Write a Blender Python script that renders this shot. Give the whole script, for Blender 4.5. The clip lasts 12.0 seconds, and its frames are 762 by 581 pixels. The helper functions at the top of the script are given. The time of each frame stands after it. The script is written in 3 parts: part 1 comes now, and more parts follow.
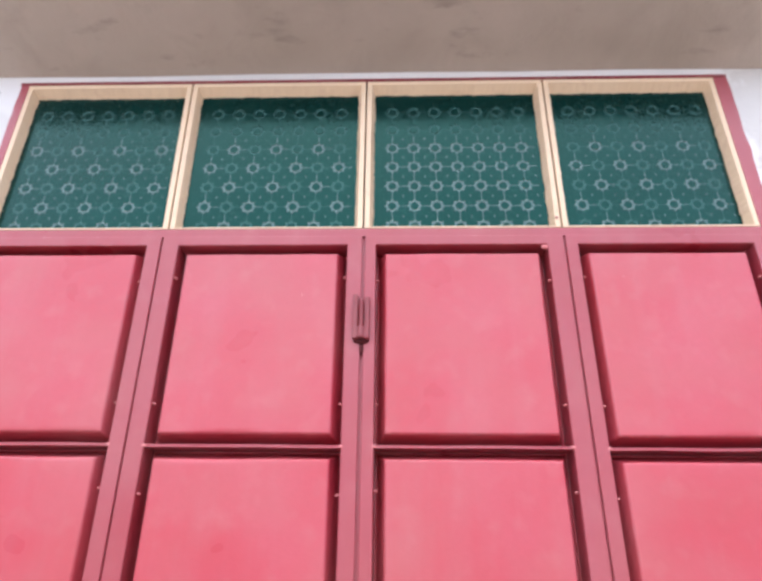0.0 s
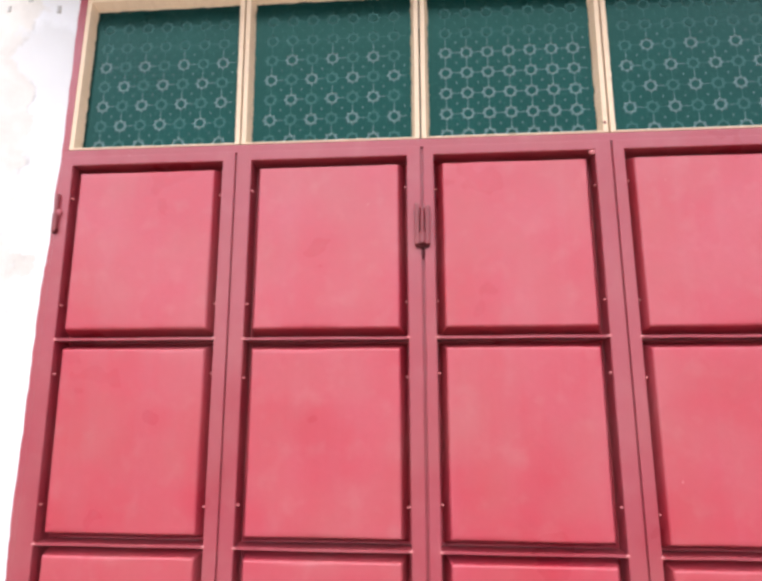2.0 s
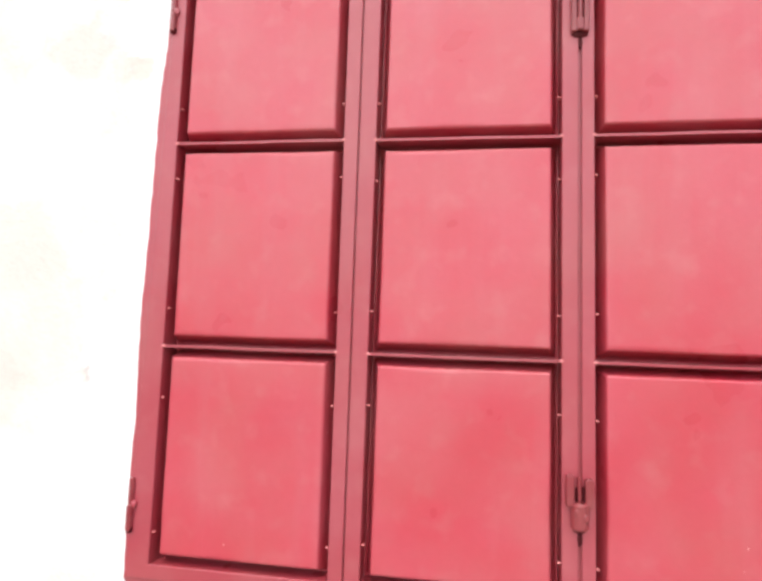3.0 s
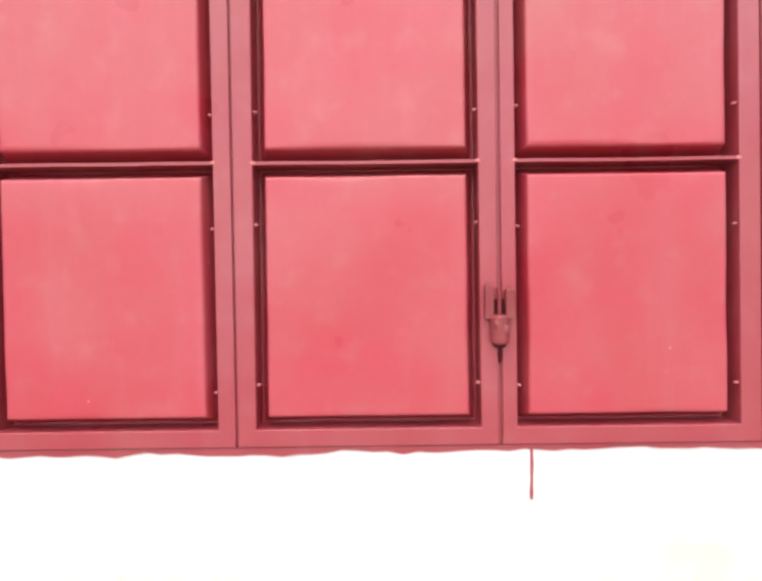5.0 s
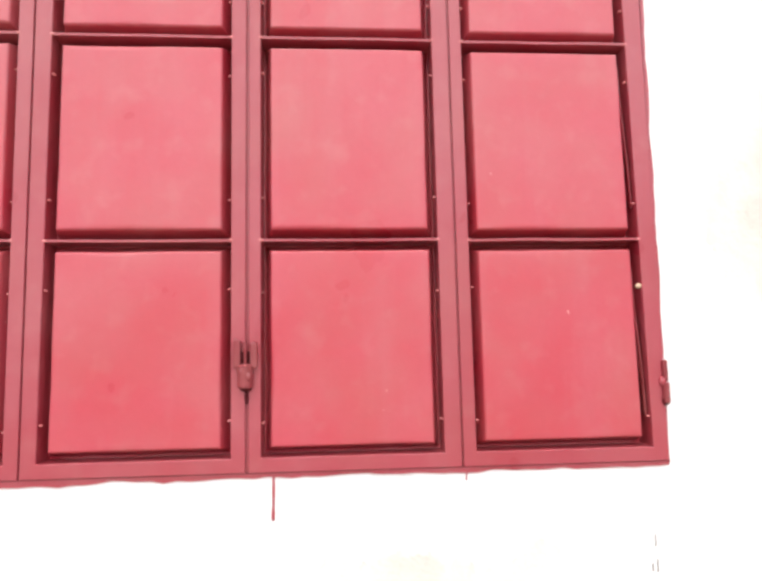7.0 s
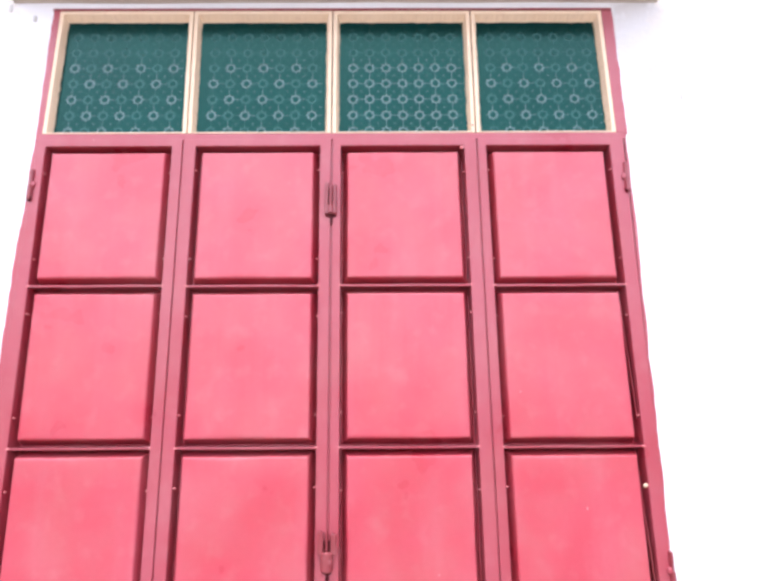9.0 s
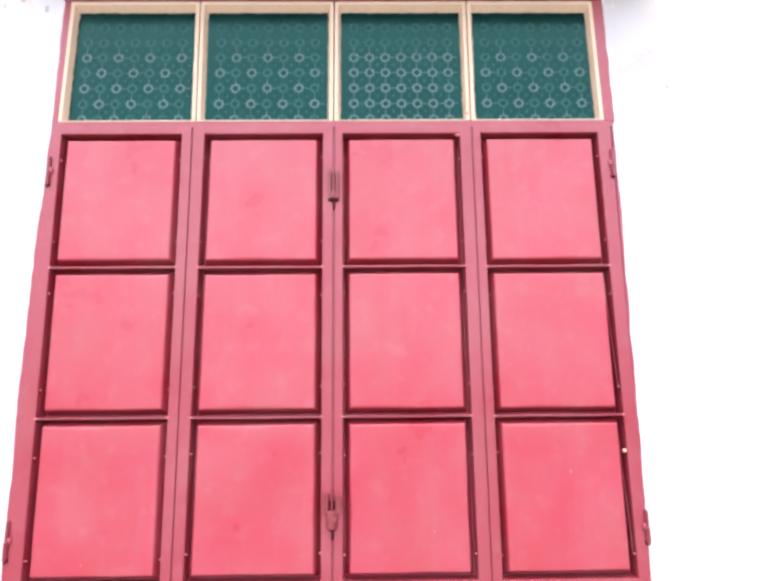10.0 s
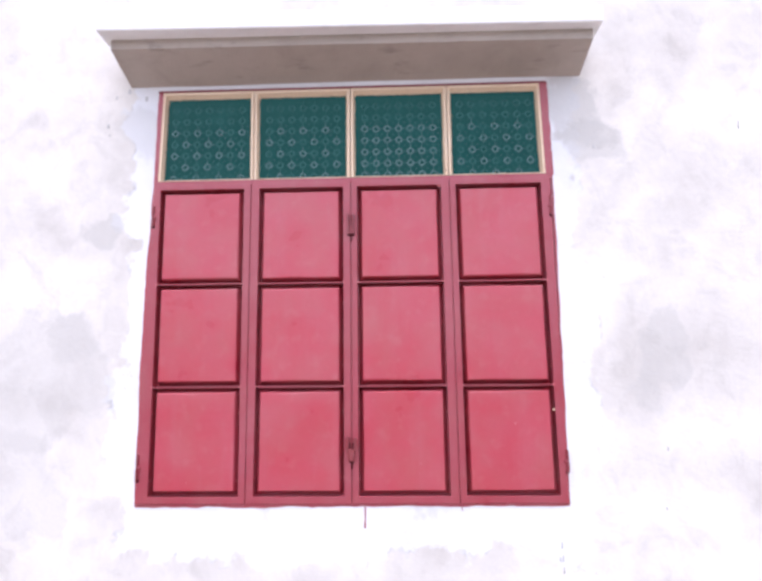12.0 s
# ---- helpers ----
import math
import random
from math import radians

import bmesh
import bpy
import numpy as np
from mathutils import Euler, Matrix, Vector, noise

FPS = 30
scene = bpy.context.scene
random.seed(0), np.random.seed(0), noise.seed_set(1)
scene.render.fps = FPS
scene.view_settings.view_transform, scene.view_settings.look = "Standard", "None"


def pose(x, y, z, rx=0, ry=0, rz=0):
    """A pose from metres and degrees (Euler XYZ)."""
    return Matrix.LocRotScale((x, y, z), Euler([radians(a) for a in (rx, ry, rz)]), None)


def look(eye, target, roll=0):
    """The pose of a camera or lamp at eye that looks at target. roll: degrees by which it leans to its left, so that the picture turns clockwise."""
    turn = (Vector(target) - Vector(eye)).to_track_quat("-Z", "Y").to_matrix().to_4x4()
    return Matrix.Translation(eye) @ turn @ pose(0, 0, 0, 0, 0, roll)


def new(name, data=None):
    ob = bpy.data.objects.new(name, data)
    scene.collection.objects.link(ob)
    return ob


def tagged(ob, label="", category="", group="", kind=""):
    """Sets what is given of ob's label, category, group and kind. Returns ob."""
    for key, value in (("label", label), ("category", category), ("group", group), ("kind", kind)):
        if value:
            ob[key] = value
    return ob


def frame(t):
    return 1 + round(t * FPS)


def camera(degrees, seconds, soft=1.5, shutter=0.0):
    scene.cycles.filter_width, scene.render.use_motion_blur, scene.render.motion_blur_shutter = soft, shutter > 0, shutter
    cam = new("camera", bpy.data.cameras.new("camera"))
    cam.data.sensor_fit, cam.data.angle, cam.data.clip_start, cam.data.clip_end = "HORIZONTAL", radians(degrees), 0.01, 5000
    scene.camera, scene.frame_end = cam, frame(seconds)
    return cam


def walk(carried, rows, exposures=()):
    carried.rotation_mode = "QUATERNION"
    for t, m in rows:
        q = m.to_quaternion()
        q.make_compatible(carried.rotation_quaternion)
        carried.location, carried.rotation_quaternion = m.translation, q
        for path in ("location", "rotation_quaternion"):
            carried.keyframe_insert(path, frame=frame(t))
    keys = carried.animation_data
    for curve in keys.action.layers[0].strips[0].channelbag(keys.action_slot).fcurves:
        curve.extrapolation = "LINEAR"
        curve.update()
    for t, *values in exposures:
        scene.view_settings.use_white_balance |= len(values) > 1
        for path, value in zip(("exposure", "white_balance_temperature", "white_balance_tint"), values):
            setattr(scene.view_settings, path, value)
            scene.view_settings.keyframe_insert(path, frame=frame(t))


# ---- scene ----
# ---- camera: a hand-held walk in front of a shuttered window ----
Z0 = 1.0  # height of the window's foot above the ground
cam = camera(66.34, 12.0, soft=3.2)
ROWS = [
    (0, 0.0811, -1.1658, 0.7420, 1.575, 24.263, -0.587),
    (0.5, 0.0873, -1.1592, 0.7361, 0.678, 24.470, -0.361),
    (1, 0.0615, -1.1827, 0.7226, 1.552, 22.721, -0.225),
    (1.5, 0.0210, -1.2773, 0.7125, 1.957, 19.238, -0.339),
    (2, 0.0053, -1.3444, 0.7789, 4.349, 11.122, -0.029),
    (2.5, -0.0863, -1.2938, 0.6457, 7.273, 8.451, 0.306),
    (3, -0.2018, -1.2134, 0.4813, 9.118, 5.623, -2.028),
    (3.2, -0.2286, -1.1733, 0.4322, 7.620, 4.262, -1.593),
    (5, -0.202, -1.020, 0.261, 0.02, -1.03, 0.73),
    (5.5, -0.114, -1.073, 0.2405, -1.23, -1.71, -0.46),
    (6, 0.026, -1.127, 0.2455, -5.25, -0.55, 0.42),
    (6.5, 0.1823, -1.1744, 0.2574, -6.326, -0.348, 1.293),
    (7, 0.2114, -1.2737, 0.2331, -3.686, 5.375, 0.978),
    (7.5, 0.2048, -1.3970, 0.3487, -1.251, 8.753, 0.772),
    (7.7, 0.1956, -1.4390, 0.3946, -1.105, 9.369, 0.533),
    (9.3, 0.1373, -1.7322, 0.5401, -0.164, 13.649, 0.547),
    (9.5, 0.1496, -1.7608, 0.5402, -0.316, 14.106, 0.944),
    (10, 0.1302, -1.8025, 0.5269, -0.626, 10.271, 0.528),
    (10.5, 0.1777, -1.8529, 0.5426, 1.732, 8.911, 0.712),
    (11, 0.2329, -2.0288, 0.5394, 3.100, 7.454, 1.109),
    (11.5, 0.2208, -2.2951, 0.5125, 0.982, 7.923, 0.269),
    (12, 0.2281, -2.5992, 0.5046, 2.068, 8.472, 0.586),
]
EXPOSURES = [
    (0.0, 0.59, 6000, 15), (1.5, 0.56, 6050, 16), (2.0, 0.48, 6350, 14), (2.5, 0.49, 6550, 12), (3.0, 0.55, 6750, 12), (5.0, 0.56, 6850, 11), (5.5, 0.55, 6850, 11), (7.5, 0.53, 6800, 12),
    (9.5, 0.92, 5780, 19), (10.0, 0.78, 6000, 16), (10.5, 0.78, 6000, 16), (11.0, 0.70, 6000, 16), (11.5, 0.52, 5900, 17), (12.0, 0.21, 5800, 19)]
walk(cam, [(t, pose(x, y, z + Z0, 90 + pitch, roll, yaw)) for t, x, y, z, yaw, pitch, roll in ROWS], EXPOSURES)

# ---- light: bright overcast day, the brightest sky high in front of the wall ----
world = bpy.data.worlds.new("sky")
scene.world = world
world.use_nodes = True
wn, wl = world.node_tree.nodes, world.node_tree.links
sky = wn.new("ShaderNodeTexSky")
sky.sky_type, sky.sun_disc = "NISHITA", False
sky.sun_elevation, sky.sun_rotation = radians(68), radians(190)
sky.air_density, sky.dust_density, sky.ozone_density = 1.0, 4.0, 1.0
wl.new(sky.outputs[0], wn["Background"].inputs[0])
wn["Background"].inputs[1].default_value = 0.15
sun_data = bpy.data.lights.new("sun", "SUN")
sun_data.energy, sun_data.angle, sun_data.color = 3.1, radians(128), (1.0, 0.985, 0.965)
sun = new("sun", sun_data)
sun.matrix_world = look((-0.5, -3.5, 8.4), (0, 0, 0.6))


# ---- materials ----
def shader(name):
    m = bpy.data.materials.new(name)
    m.use_nodes = True
    nt = m.node_tree
    return m, nt, nt.nodes["Principled BSDF"]


def node(nt, kind, **sets):
    n = nt.nodes.new(kind)
    for key, value in sets.items():
        if key in n.inputs:
            n.inputs[key].default_value = value
    return n


def coords(nt):
    return nt.nodes.new("ShaderNodeNewGeometry").outputs["Position"]


def noise_tex(nt, scale, detail=4.0, rough=0.55, stretch=None, distort=0.0):
    n = node(nt, "ShaderNodeTexNoise", Scale=scale, Detail=detail, Roughness=rough, Distortion=distort)
    src = coords(nt)
    if stretch:
        mp = nt.nodes.new("ShaderNodeMapping")
        mp.inputs["Scale"].default_value = stretch
        nt.links.new(src, mp.inputs["Vector"])
        src = mp.outputs[0]
    nt.links.new(src, n.inputs["Vector"])
    return n.outputs["Fac"]


def ramp(nt, src, lo, hi, a=0.0, b=1.0):
    n = node(nt, "ShaderNodeMapRange", Value=0.0)
    n.inputs["From Min"].default_value, n.inputs["From Max"].default_value = lo, hi
    n.inputs["To Min"].default_value, n.inputs["To Max"].default_value = a, b
    nt.links.new(src, n.inputs["Value"])
    return n.outputs[0]


def maths(nt, op, a, b):
    n = nt.nodes.new("ShaderNodeMath")
    n.operation = op
    for i, v in enumerate((a, b)):
        if isinstance(v, (int, float)):
            n.inputs[i].default_value = v
        else:
            nt.links.new(v, n.inputs[i])
    return n.outputs[0]


def blend(nt, fac, a, b):
    n = nt.nodes.new("ShaderNodeMix")
    n.data_type = "RGBA"
    for i, v in ((0, fac), (6, a), (7, b)):
        if isinstance(v, (int, float)):
            n.inputs[i].default_value = v
        elif isinstance(v, tuple):
            n.inputs[i].default_value = (*v, 1)
        else:
            nt.links.new(v, n.inputs[i])
    return n.outputs[2]


def bump(nt, bsdf, src, strength, distance):
    n = node(nt, "ShaderNodeBump", Strength=strength, Distance=distance)
    nt.links.new(src, n.inputs["Height"])
    nt.links.new(n.outputs[0], bsdf.inputs["Normal"])


def red_paint(name, base, faded, gloss, worn=1.0, coat=0.42):
    """Deep red gloss paint under a coat of dust and chalking: faded clouds, runs of dirt, rubbed patches and a few pale nicks."""
    m, nt, b = shader(name)
    cloud = ramp(nt, noise_tex(nt, 3.2, 3), 0.34, 0.70)
    streak = ramp(nt, noise_tex(nt, 11.0, 4, stretch=(1, 1, 0.13)), 0.52, 0.78)
    dust = ramp(nt, noise_tex(nt, 60.0, 3), 0.35, 0.75)
    col = blend(nt, maths(nt, "MULTIPLY", cloud, 0.62), base, faded)
    col = blend(nt, maths(nt, "MULTIPLY", streak, 0.24 * worn), col, tuple(0.8 * v + 0.07 for v in faded))
    col = blend(nt, maths(nt, "MULTIPLY", dust, 0.14), col, tuple(0.75 * v for v in base))
    smudge = ramp(nt, noise_tex(nt, 5.0, 3, 0.5), 0.40, 0.8)
    col = blend(nt, maths(nt, "MULTIPLY", smudge, 0.30 * worn), col, (0.37, 0.165, 0.14))
    rub = ramp(nt, noise_tex(nt, 17.0, 2, 0.5), 0.54, 0.85)
    col = blend(nt, maths(nt, "MULTIPLY", rub, 0.16 * worn), col, (0.52, 0.26, 0.25))
    nick = ramp(nt, noise_tex(nt, 48.0, 1), 0.81, 0.825)
    col = blend(nt, maths(nt, "MULTIPLY", nick, 0.4), col, (0.75, 0.5, 0.48))
    nt.links.new(col, b.inputs["Base Color"])
    film = maths(nt, "ADD", maths(nt, "MULTIPLY", cloud, 0.10), maths(nt, "MULTIPLY", smudge, 0.12))
    nt.links.new(ramp(nt, film, 0, 0.22, 0.38, 0.54), b.inputs["Roughness"])
    b.inputs["Specular IOR Level"].default_value = gloss
    b.inputs["Coat Weight"].default_value = coat
    nt.links.new(ramp(nt, film, 0, 0.22, 0.26, 0.40), b.inputs["Coat Roughness"])
    bump(nt, b, noise_tex(nt, 170.0, 3), 0.12, 0.002)
    return m


RED = red_paint("red_gloss_paint", (0.44, 0.026, 0.048), (0.47, 0.086, 0.118), 0.55)
RED_BAR = red_paint("red_paint_on_bars", (0.32, 0.024, 0.042), (0.38, 0.085, 0.11), 0.5, 0.7)
RED_PALE = red_paint("scuffed_pink_paint", (0.56, 0.14, 0.15), (0.64, 0.26, 0.26), 0.5)
# near-black red that paints the shadow and rust round the hinges
SHADE_RUST = red_paint("dark_shade_and_rust", (0.045, 0.003, 0.006), (0.08, 0.008, 0.012), 0.08, 0.3, 0.0)
RED_RUST = red_paint("red_paint_over_rust", (0.18, 0.008, 0.016), (0.28, 0.035, 0.048), 0.4)


def cream_paint():
    m, nt, b = shader("cream_paint")
    spots = ramp(nt, noise_tex(nt, 35.0, 5), 0.55, 0.75)
    cloud = noise_tex(nt, 6.0, 4)
    col = blend(nt, cloud, (0.72, 0.53, 0.345), (0.78, 0.61, 0.43))
    col = blend(nt, maths(nt, "MULTIPLY", spots, 0.3), col, (0.5, 0.3, 0.22))
    nt.links.new(col, b.inputs["Base Color"])
    b.inputs["Roughness"].default_value = 0.45
    bump(nt, b, noise_tex(nt, 120.0, 3), 0.2, 0.002)
    return m


CREAM = cream_paint()


def green_glass(name, base, rough, tint, gloss):
    """Green figured glass: what it mirrors at its back comes out tinted green; dust and specks lie on it."""
    m, nt, b = shader(name)
    cloud = ramp(nt, noise_tex(nt, 7.0, 4), 0.35, 0.7)
    dirt = ramp(nt, noise_tex(nt, 90.0, 4, 0.7), 0.55, 0.72)
    col = blend(nt, cloud, base, tuple(v * 1.4 for v in base))
    col = blend(nt, maths(nt, "MULTIPLY", dirt, 0.03), col, (0.30, 0.42, 0.38))
    nt.links.new(col, b.inputs["Base Color"])
    b.inputs["IOR"].default_value = 1.52
    b.inputs["Specular IOR Level"].default_value = gloss
    b.inputs["Specular Tint"].default_value = (*tint, 1)
    nt.links.new(ramp(nt, dirt, 0, 1, rough, rough + 0.15), b.inputs["Roughness"])
    stipple = ramp(nt, noise_tex(nt, 200.0, 2), 0.45, 0.7)
    bump(nt, b, maths(nt, "ADD", stipple, noise_tex(nt, 45.0, 2)), 0.12, 0.0008)
    return m


GLASS = green_glass("green_patterned_glass", (0.0006, 0.014, 0.013), 0.07, (0.28, 0.92, 0.74), 0.40)
# paler than the pane: the sky's glint on the rings is put into the colour
GLASS_RELIEF = green_glass("green_glass_relief_sky_glint", (0.006, 0.034, 0.030), 0.10, (0.75, 1.0, 0.97), 1.0)
# darker copy of the relief for rings that mirror less sky
GLASS_DIM = green_glass("dim_green_glass_relief", (0.002, 0.018, 0.018), 0.12, (0.42, 1.0, 0.86), 0.65)


def plaster(name, base, stain, patchy):
    """Lime-washed plaster; patchy: with the smoother mortar trowelled round the window, ragged at its rim, and damp stains."""
    m, nt, b = shader(name)
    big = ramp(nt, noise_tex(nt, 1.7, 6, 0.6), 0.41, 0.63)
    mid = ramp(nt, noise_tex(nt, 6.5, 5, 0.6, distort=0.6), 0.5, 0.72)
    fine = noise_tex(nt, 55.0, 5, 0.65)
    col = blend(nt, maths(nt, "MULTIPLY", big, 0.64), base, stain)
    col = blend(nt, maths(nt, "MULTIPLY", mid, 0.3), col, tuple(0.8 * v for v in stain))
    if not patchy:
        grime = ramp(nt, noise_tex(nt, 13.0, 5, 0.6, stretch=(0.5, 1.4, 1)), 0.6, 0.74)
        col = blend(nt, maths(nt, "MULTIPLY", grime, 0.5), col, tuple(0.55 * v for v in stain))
    if patchy:
        sep = nt.nodes.new("ShaderNodeSeparateXYZ")
        nt.links.new(coords(nt), sep.inputs[0])
        wob = ramp(nt, noise_tex(nt, 3.4, 6, 0.62), 0.25, 0.75, -0.16, 0.16)
        dx = maths(nt, "SUBTRACT", maths(nt, "ABSOLUTE", sep.outputs[0], 0), 1.05)
        dz = maths(nt, "SUBTRACT", maths(nt, "ABSOLUTE", maths(nt, "SUBTRACT", sep.outputs[2], Z0 + 0.88), 0), 1.16)
        rim = maths(nt, "ADD", maths(nt, "MAXIMUM", dx, dz), wob)
        inside = ramp(nt, rim, -0.012, 0.012, 1.0, 0.0)
        smooth = blend(nt, ramp(nt, noise_tex(nt, 2.6, 4), 0.35, 0.65), (0.84, 0.85, 0.875), (0.74, 0.75, 0.77))
        col = blend(nt, maths(nt, "MULTIPLY", inside, 0.8), col, smooth)
        edge = maths(nt, "MULTIPLY", ramp(nt, maths(nt, "ABSOLUTE", rim, 0), 0.0, 0.02, 1.0, 0.0), ramp(nt, noise_tex(nt, 11.0, 4), 0.55, 0.7))
        col = blend(nt, maths(nt, "MULTIPLY", edge, 0.75), col, (0.42, 0.41, 0.40))
        for sx, sz, r, k in ((1.36, 0.60, 0.17, 0.5), (1.29, 0.44, 0.09, 0.46), (-1.16, 1.17, 0.09, 0.6), (-1.25, 0.70, 0.10, 0.4), (1.06, 1.72, 0.16, 0.6), (1.09, 1.58, 0.13, 0.55), (-1.0, 1.68, 0.12, 0.35), (-1.42, 0.50, 0.32, 0.4), (-1.5, 0.02, 0.24, 0.34), (0.34, -0.065, 0.045, 0.4), (-0.35, -0.05, 0.04, 0.3)):
            cx = maths(nt, "POWER", maths(nt, "SUBTRACT", sep.outputs[0], sx), 2.0)
            cz = maths(nt, "POWER", maths(nt, "SUBTRACT", sep.outputs[2], sz + Z0), 2.0)
            d = maths(nt, "ADD", maths(nt, "SQRT", maths(nt, "ADD", cx, cz), 0), maths(nt, "MULTIPLY", wob, 1.0))
            col = blend(nt, ramp(nt, d, r - 0.035, r + 0.008, k, 0.0), col, (0.53, 0.512, 0.48))
    nt.links.new(col, b.inputs["Base Color"])
    b.inputs["Roughness"].default_value = 0.9
    b.inputs["Specular IOR Level"].default_value = 0.2
    relief = maths(nt, "ADD", fine, maths(nt, "MULTIPLY", mid, 0.6))
    bump(nt, b, relief, 0.3, 0.006)
    return m


WALL = plaster("whitewashed_plaster", (0.82, 0.785, 0.733), (0.52, 0.487, 0.445), True)
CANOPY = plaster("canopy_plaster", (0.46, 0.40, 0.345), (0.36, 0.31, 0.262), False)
WHITE = plaster("white_fascia_plaster", (0.86, 0.85, 0.83), (0.76, 0.75, 0.73), False)
INSIDE = plaster("dim_room_plaster", (0.45, 0.45, 0.43), (0.36, 0.36, 0.34), False)
GROUND = plaster("pale_dusty_ground", (0.37, 0.325, 0.28), (0.28, 0.245, 0.21), False)
CHIP = plaster("grey_chipped_plaster", (0.56, 0.55, 0.53), (0.48, 0.47, 0.45), False)
MARK = plaster("grey_crack_marks", (0.3, 0.3, 0.29), (0.22, 0.22, 0.21), False)


# ---- building helpers ----
ORIGIN = {}


def thing(name, at, label, category, group="", kind=""):
    ob = new(name)
    ob.location = at
    ob.empty_display_size = 0.05
    ORIGIN[ob.name] = Vector(at)
    return tagged(ob, label, category, group, kind)


def part(name, bm, material, parent=None, label="", kind="", smooth=False):
    """Links a bmesh, given in world places, as one mesh object under a thing or a part."""
    bmesh.ops.recalc_face_normals(bm, faces=bm.faces)
    base = ORIGIN[parent.name] if parent else Vector()
    for v in bm.verts:
        v.co -= base
    for f in bm.faces:
        f.smooth = smooth
    me = bpy.data.meshes.new(name)
    bm.to_mesh(me)
    bm.free()
    me.materials.append(material)
    ob = new(name, me)
    if parent:
        ob.parent = parent
    ORIGIN[ob.name] = base
    return tagged(ob, label, kind=kind)


def prism(bm, quad, y0, y1, bevel=0.0):
    """A block with a four-sided outline in x and z (z above the window's foot), from y0 (front) to y1."""
    front = [bm.verts.new((x, y0, z + Z0)) for x, z in quad]
    back = [bm.verts.new((x, y1, z + Z0)) for x, z in quad]
    faces = [bm.faces.new(front), bm.faces.new(back[::-1])]
    n = len(quad)
    for i in range(n):
        faces.append(bm.faces.new((front[i], back[i], back[(i + 1) % n], front[(i + 1) % n])))
    if bevel:
        edges = list({e for f in faces for e in f.edges})
        bmesh.ops.bevel(bm, geom=edges, offset=bevel, segments=2, affect="EDGES", profile=0.5)
    return bm


def bar(quad, y0, y1, bevel):
    """A mitred bar: its two long front edges are rounded, its mitres stay tight."""
    bm = prism(bmesh.new(), quad, y0, y1)
    bm.verts.ensure_lookup_table()
    v = bm.verts
    edges = [bm.edges.get((v[0], v[1])), bm.edges.get((v[2], v[3]))]
    bmesh.ops.bevel(bm, geom=edges, offset=bevel, segments=3, affect="EDGES", profile=0.5)
    return bm


def block(bm, x0, x1, y0, y1, z0, z1, bevel=0.0):
    return prism(bm, [(x0, z0), (x1, z0), (x1, z1), (x0, z1)], y0, y1, bevel)


def rod(bm, x, y, z0, z1, r, sides=12):
    geo = bmesh.ops.create_cone(bm, cap_ends=True, segments=sides, radius1=r, radius2=r, depth=z1 - z0)
    for v in geo["verts"]:
        v.co += Vector((x, y, (z0 + z1) / 2 + Z0))
    bmesh.ops.bevel(bm, geom=[e for e in {e for v in geo["verts"] for e in v.link_edges} if abs(e.verts[0].co.z - e.verts[1].co.z) < 1e-6], offset=r * 0.25, segments=1, affect="EDGES")
    return bm


def blob(bm, x, y, z, rx, ry, rz, seed=0):
    geo = bmesh.ops.create_icosphere(bm, subdivisions=2, radius=1.0)
    for v in geo["verts"]:
        k = 1 + 0.25 * noise.noise(v.co * 1.7 + Vector((seed, 3.1, 0)))
        v.co = Vector((x + v.co.x * rx * k, y + v.co.y * ry * k, z + Z0 + v.co.z * rz * k))
    return bm


def wavy(v, amp, scale, seed):
    return amp * noise.noise(Vector((v * scale, seed, 0.37)))


# ---- the large structure ----
def ring_wall(name, x0, x1, z0, z1, hole, y0, y1, material, label):
    """A wall with one four-sided opening, given from its lower left corner round, that goes through it."""
    (ax, az), (bx, bz), (cx, cz), (dx, dz) = hole
    bm = bmesh.new()
    prism(bm, [(x0, z0), (ax, z0), (ax, az), (dx, dz), (dx, z1), (x0, z1)], y0, y1)
    prism(bm, [(bx, z0), (x1, z0), (x1, z1), (cx, z1), (cx, cz), (bx, bz)], y0, y1)
    prism(bm, [(ax, z0), (bx, z0), (bx, bz), (ax, az)], y0, y1)
    prism(bm, [(dx, dz), (cx, cz), (cx, z1), (dx, z1)], y0, y1)
    bmesh.ops.remove_doubles(bm, verts=bm.verts, dist=1e-5)
    return tagged(part(name, bm, material), label, "wall", kind="structure")


WALL_Y = 0.008
HOLE = [(-0.944, -0.036), (0.931, -0.036), (0.930, 1.884), (-0.9245, 1.884)]
ring_wall("wall_front", -4.0, 4.2, -1.0, 3.2, HOLE, WALL_Y, 0.22, WALL, "whitewashed plaster outer wall with grey damp stains")


def plain(name, x0, x1, y0, y1, z0, z1, material, label, category):
    return tagged(part(name, block(bmesh.new(), x0, x1, y0, y1, z0, z1), material), label, category, kind="structure")


plain("wall_west", -4.0, -3.8, 0.22, 4.0, -1.0, 3.2, INSIDE, "plain plaster side wall of the room", "wall")
plain("wall_east", 4.0, 4.2, 0.22, 4.0, -1.0, 3.2, INSIDE, "plain plaster side wall of the room", "wall")
plain("wall_back", -4.0, 4.2, 4.0, 4.2, -1.0, 3.2, INSIDE, "plain plaster back wall of the room", "wall")
plain("ceiling", -4.0, 4.2, 0.008, 4.2, 3.2, 3.35, INSIDE, "plain concrete ceiling slab of the room", "ceiling")
